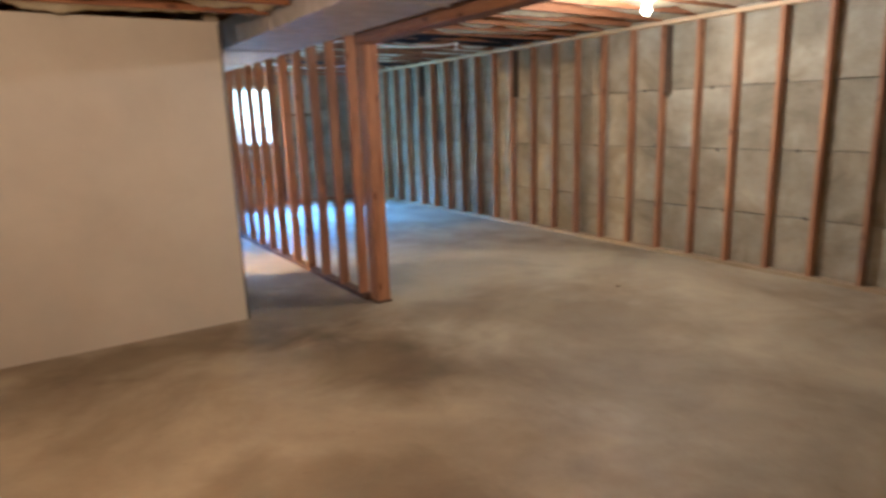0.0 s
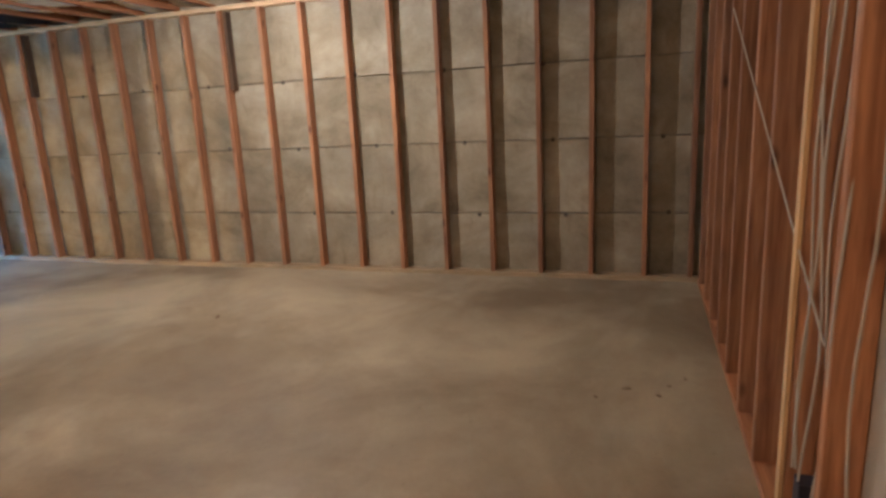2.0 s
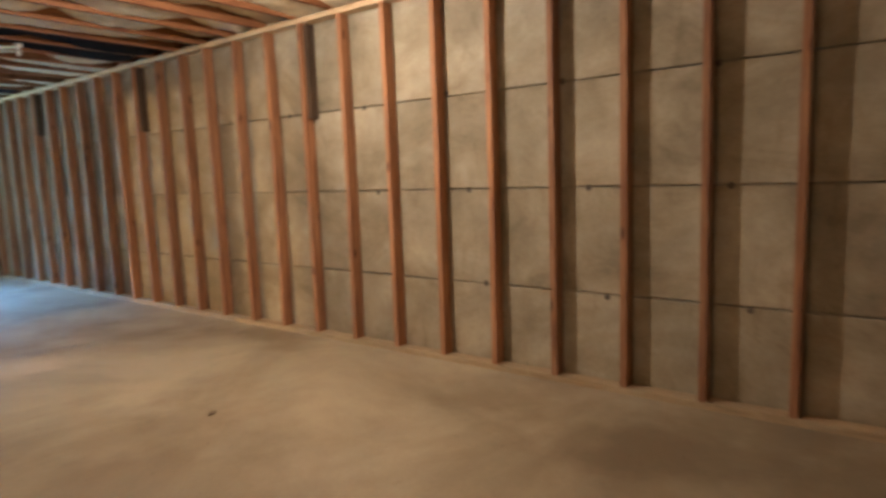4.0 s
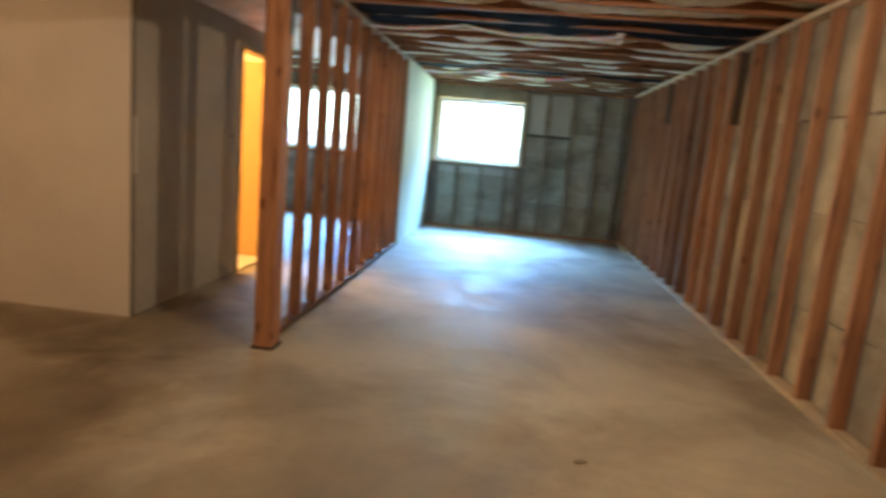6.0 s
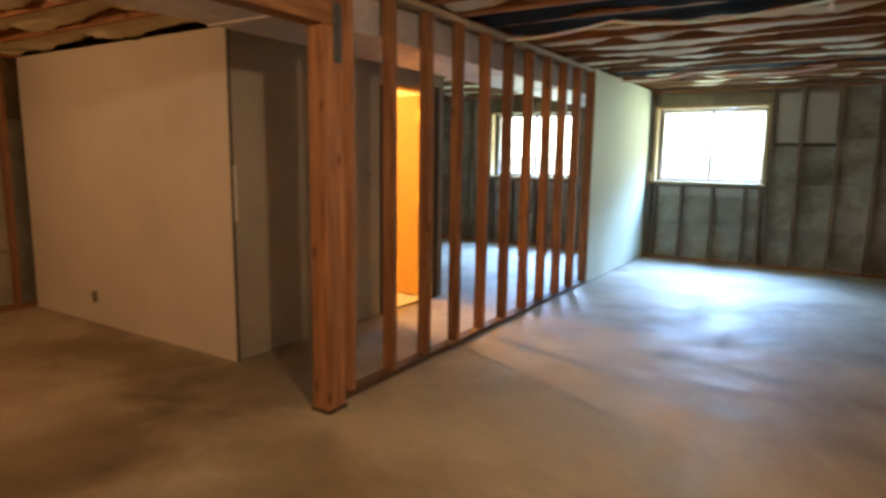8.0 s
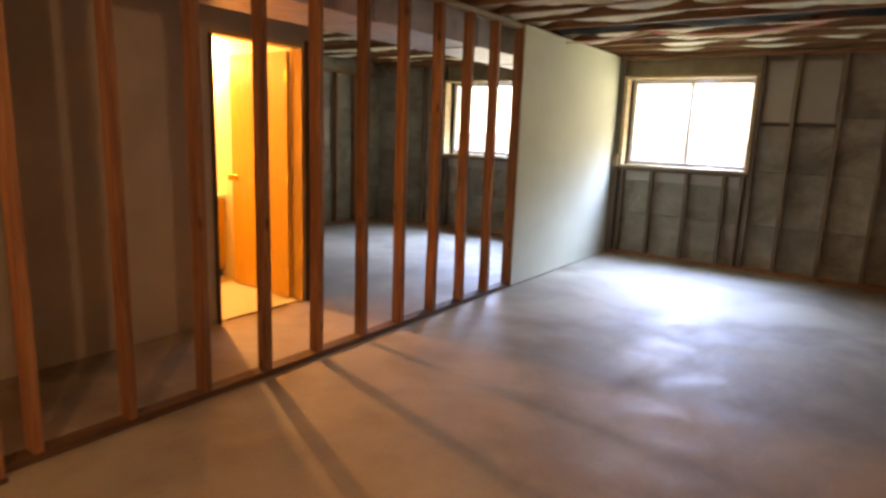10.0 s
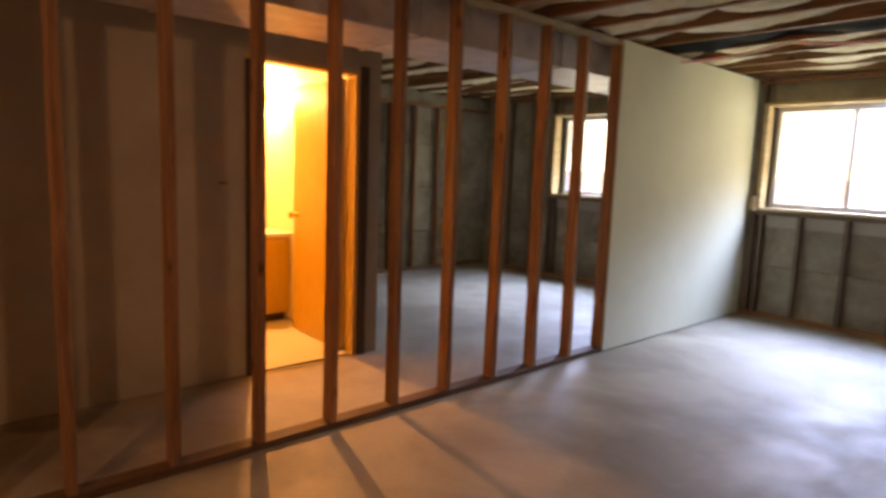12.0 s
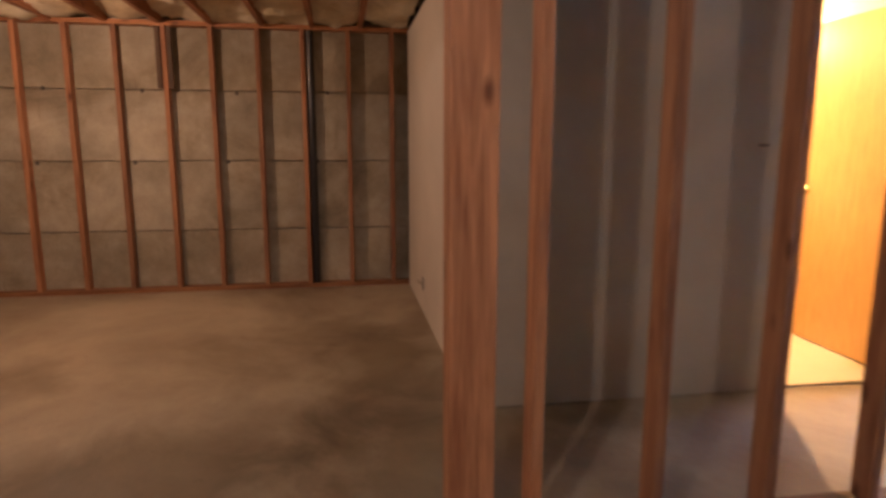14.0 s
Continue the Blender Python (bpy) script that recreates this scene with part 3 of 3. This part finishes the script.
EMPTY = (1.92, 2.3, 5.35)
bays = [(a + 0.02, b - 0.02) for a, b in zip(JY, JY[1:]) if not any(a < e < b for e in EMPTY)]
tagged(part("insulation", wool(-4.05, 0.12, JOIST, [b for b in bays if b[0] < BOXY]), GLASSWOOL, ceiling, "sagging yellow glass wool", True), kind="stuff")
tagged(part("insulation", wool(-7.1, 0.12, JOIST, [b for b in bays if b[0] >= BOXY]), GLASSWOOL, ceiling, "sagging yellow glass wool", True), kind="stuff")
tagged(part("insulation", wool(-7.1, -4.06, 2.235, [b for b in bays if b[0] < BOXY - 0.2], 0.05), GLASSWOOL, ceiling, "sagging yellow glass wool", True), kind="stuff")

# Slack black sheets added in the empty bays, as the shade inside them.
def swag(x):
    return abs(math.sin(math.pi * (x + 2.36) / 1.36)) ** 0.75


def slack_sheet(x0, x1, y0, y1):
    bm = bmesh.new()
    n, m = int((x1 - x0) / 0.06), 6
    grid = [[bm.verts.new((x0 + (x1 - x0) * i / n, y0 + (y1 - y0) * j / m,
                           JOIST + 0.055 - 0.06 * (j / m) * swag(x0 + (x1 - x0) * i / n) + 0.02 * noise.noise((i * 0.3, j * 0.5, y0)))) for j in range(m + 1)] for i in range(n + 1)]
    for i in range(n):
        for j in range(m):
            bm.faces.new((grid[i][j], grid[i][j + 1], grid[i + 1][j + 1], grid[i + 1][j]))
    return bm


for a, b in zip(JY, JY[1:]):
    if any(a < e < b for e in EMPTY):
        part("bay_shade_sheet", slack_sheet(PX + 0.05, 0.0, a + 0.02, b - 0.02), BAY_SHADE, ceiling, "slack black sheet added for the shade inside a joist bay", True)

# White tube in swags from joist to joist, drawn for a fold's lit edge.
for y in EMPTY[1:]:
    pts = [(-3.2 + i * 0.05, y + 0.015 * math.sin(i * 0.3), JOIST - 0.012 - 0.06 * swag(-3.2 + i * 0.05)) for i in range(45)]
    thing("white_line", "white line drawn for the lit edge of a fold", "cable", tube(pts, 0.012, 8), FOLD_EDGE, group="lines under the ceiling")

# ---------------------------------------------------------------- windows


def window(name, x0, x1):
    w = thing(name, "white sliding basement window in a raw wood opening", "window", kind="structure")
    y0, y1 = NORTH - 0.012, NORTH + 0.34
    part("buck_board", box(x0 - 0.04, x1 + 0.04, y0, y1, SILL - 0.03, SILL, 0.003), FRAME_WOOD, w, "raw wood sill board")
    part("buck_board", box(x0 - 0.04, x1 + 0.04, y0, y1, HEAD, HEAD + 0.03, 0.003), FRAME_WOOD, w)
    part("buck_board", box(x0 - 0.04, x0, y0, y1, SILL + 0.001, HEAD - 0.001, 0.003), FRAME_WOOD, w)
    part("buck_board", box(x1, x1 + 0.04, y0, y1, SILL + 0.001, HEAD - 0.001, 0.003), FRAME_WOOD, w)
    f0, f1 = NORTH + 0.20, NORTH + 0.27
    part("window_frame", box(x0 + 0.002, x0 + 0.05, f0, f1, SILL + 0.002, HEAD - 0.002, 0.004), VINYL, w)
    part("window_frame", box(x1 - 0.05, x1 - 0.002, f0, f1, SILL + 0.002, HEAD - 0.002, 0.004), VINYL, w)
    part("window_frame", box(x0 + 0.051, x1 - 0.051, f0, f1, SILL + 0.002, SILL + 0.05, 0.004), VINYL, w)
    part("window_frame", box(x0 + 0.051, x1 - 0.051, f0, f1, HEAD - 0.05, HEAD - 0.002, 0.004), VINYL, w)
    m = (x0 + x1) / 2
    part("meeting_rail", box(m - 0.022, m + 0.022, f0 + 0.01, f1 - 0.01, SILL + 0.051, HEAD - 0.051, 0.004), VINYL, w)
    for a, b in ((x0 + 0.051, m - 0.023), (m + 0.023, x1 - 0.051)):
        p = part("pane", box(a, b, f0 + 0.03, f0 + 0.034, SILL + 0.051, HEAD - 0.051), glass_mat, w)
        p.visible_shadow = False
    return w


window("window_1", *WINDOWS[0])
window("window_2", *WINDOWS[1])
ground = thing("ground", "pale bare ground outside the basement", "ground", box(-60, 60, 7.42, 90, -0.4, 0.3), rough_surface("pale_soil", (0.4, 0.38, 0.33), (0.3, 0.28, 0.24)), kind="structure")
backdrop = thing("backdrop", "bright overcast daylight beyond the windows", "sky", box(-14, 9, 11.0, 11.05, 0.3, 6.0), DAYLIGHT, kind="structure")

# ---------------------------------------------------------------- small things


def lamp_holder(place, lit, label, size=1.0):
    ob = thing("bulb_holder", label, "lamp", at=place, group="ceiling bulbs")
    ob.scale = (size, size, size)
    part("base", lathe([(0.055, 0.12), (0.058, 0.10), (0.045, 0.075), (0.028, 0.055)], 20), PORCELAIN, ob, "white porcelain lamp holder", True)
    part("bulb", lathe([(0.014, 0.055), (0.018, 0.035), (0.03, 0.005), (0.031, -0.015), (0.022, -0.035), (0.006, -0.044)], 18), BULB_GLASS if lit else BULB_OFF, ob, "", True).visible_shadow = False
    return ob


lamp_holder(BULB_EAST, True, "lit bare bulb in a porcelain holder under a joist")
lamp_holder(BULB_WEST, True, "lit bare bulb in a porcelain holder under a joist")
lamp_holder((-1.03, 2.22, 2.33), False, "unlit bare bulb in a porcelain holder under a joist", 0.6)

outlet = thing("outlet_box", "small metal outlet box in the white wall", "outlet", at=(-6.06, BOXY, 0.23))
part("box", box(-0.03, 0.03, -0.012, 0.0, -0.045, 0.045, 0.003), STEEL, outlet)
part("cable_end", tube([(0.0, -0.012, 0.0), (0.005, -0.035, 0.01), (0.015, -0.045, 0.03)], 0.006), CABLE, outlet)

switch_box = thing("switch_box", "dark plastic outlet box nailed to a stud", "outlet", at=(-3.19, SOUTH - 0.02, 0.28))
part("box", box(-0.03, 0.03, -0.06, 0.012, -0.05, 0.05, 0.004), BOX_BLUE, switch_box)
for i, (x, bend) in enumerate(((-3.19, 0.015), (-3.17, -0.012), (-3.27, 0.02), (-3.36, 0.015), (-3.42, -0.015), (-3.60, 0.01))):
    pts = [(x + bend * math.sin(j * 0.7 + i), SOUTH - 0.004 + 0.008 * math.sin(j * 0.9 + i), 0.36 + j * 0.12) for j in range(17)]
    thing("power_cable", "white power cable stapled along a stud", "cable", tube(pts, 0.0034, 8), CABLE, group="power cables")


def crumb(name, label, x, y, size, seed, mat=None):
    rnd = random.Random(seed)
    bm = bmesh.new()
    bmesh.ops.create_icosphere(bm, subdivisions=2, radius=size)
    for v in bm.verts:
        v.co = Vector((v.co.x * 1.6, v.co.y * 0.7, max(v.co.z, -0.1 * size) * 0.45)) * rnd.uniform(0.75, 1.25)
    low = min(v.co.z for v in bm.verts)
    for v in bm.verts:
        v.co.z -= low
    ob = thing(name, label, "debris", bm, mat or DIRT, at=(x, y, 0.0))
    ob.rotation_euler = (0, 0, rnd.uniform(0, 3))
    return ob


crumb("wood_chip", "dark wood chip lying on the concrete floor", -1.38, -0.70, 0.021, 1, CLOD)

cord = thing("black_cable", "thin black cord lying across the bathroom threshold", "cable", tube([(BOXX + 0.02 - 0.01 * math.sin(i * 0.5), 2.15 + i * 0.05, 0.018) for i in range(12)], 0.006, 6), PIPE)

# Marks of the form ties in the concrete joints.
TIE = to_mesh("form_tie", lathe([(0.016, 0.0), (0.018, 0.002), (0.012, 0.004)], 10), BEAD)
for j, z in enumerate(COURSES[1:-1]):
    for k in range(14):
        placed("form_tie", TIE, wall_east, pose(0.1, -3.85 + 0.78 * k + 0.11 * j + RND.uniform(-0.04, 0.04), z + RND.uniform(-0.02, 0.02), 0, -90, 0))
    for k in range(6):
        placed("form_tie", TIE, wall_west, pose(WEST - 0.10, -4.2 + 0.76 * k + 0.1 * j, z + RND.uniform(-0.02, 0.02), 0, 90, 0))

block = thing("wood_block", "small raw wood block beside the window sill", "wood block", box(WINDOWS[0][0] - 0.10, WINDOWS[0][0] - 0.035, NORTH - 0.06, NORTH - 0.013, SILL - 0.03, SILL + 0.12, 0.003), FRAME_WOOD)

crumb("plaster_crumb", "pale crumb of plaster lying on the floor", -3.93, -2.77, 0.016, 3, BOARD)
for i, (x, y) in enumerate(((-1.93, -3.78), (-2.05, -3.73), (-2.00, -3.58), (-1.83, -3.86), (-2.12, -3.44))):
    crumb("dirt_clod", "brown bit of dirt lying on the floor", x, y, 0.008 + 0.003 * (i % 3), 10 + i, CLOD)
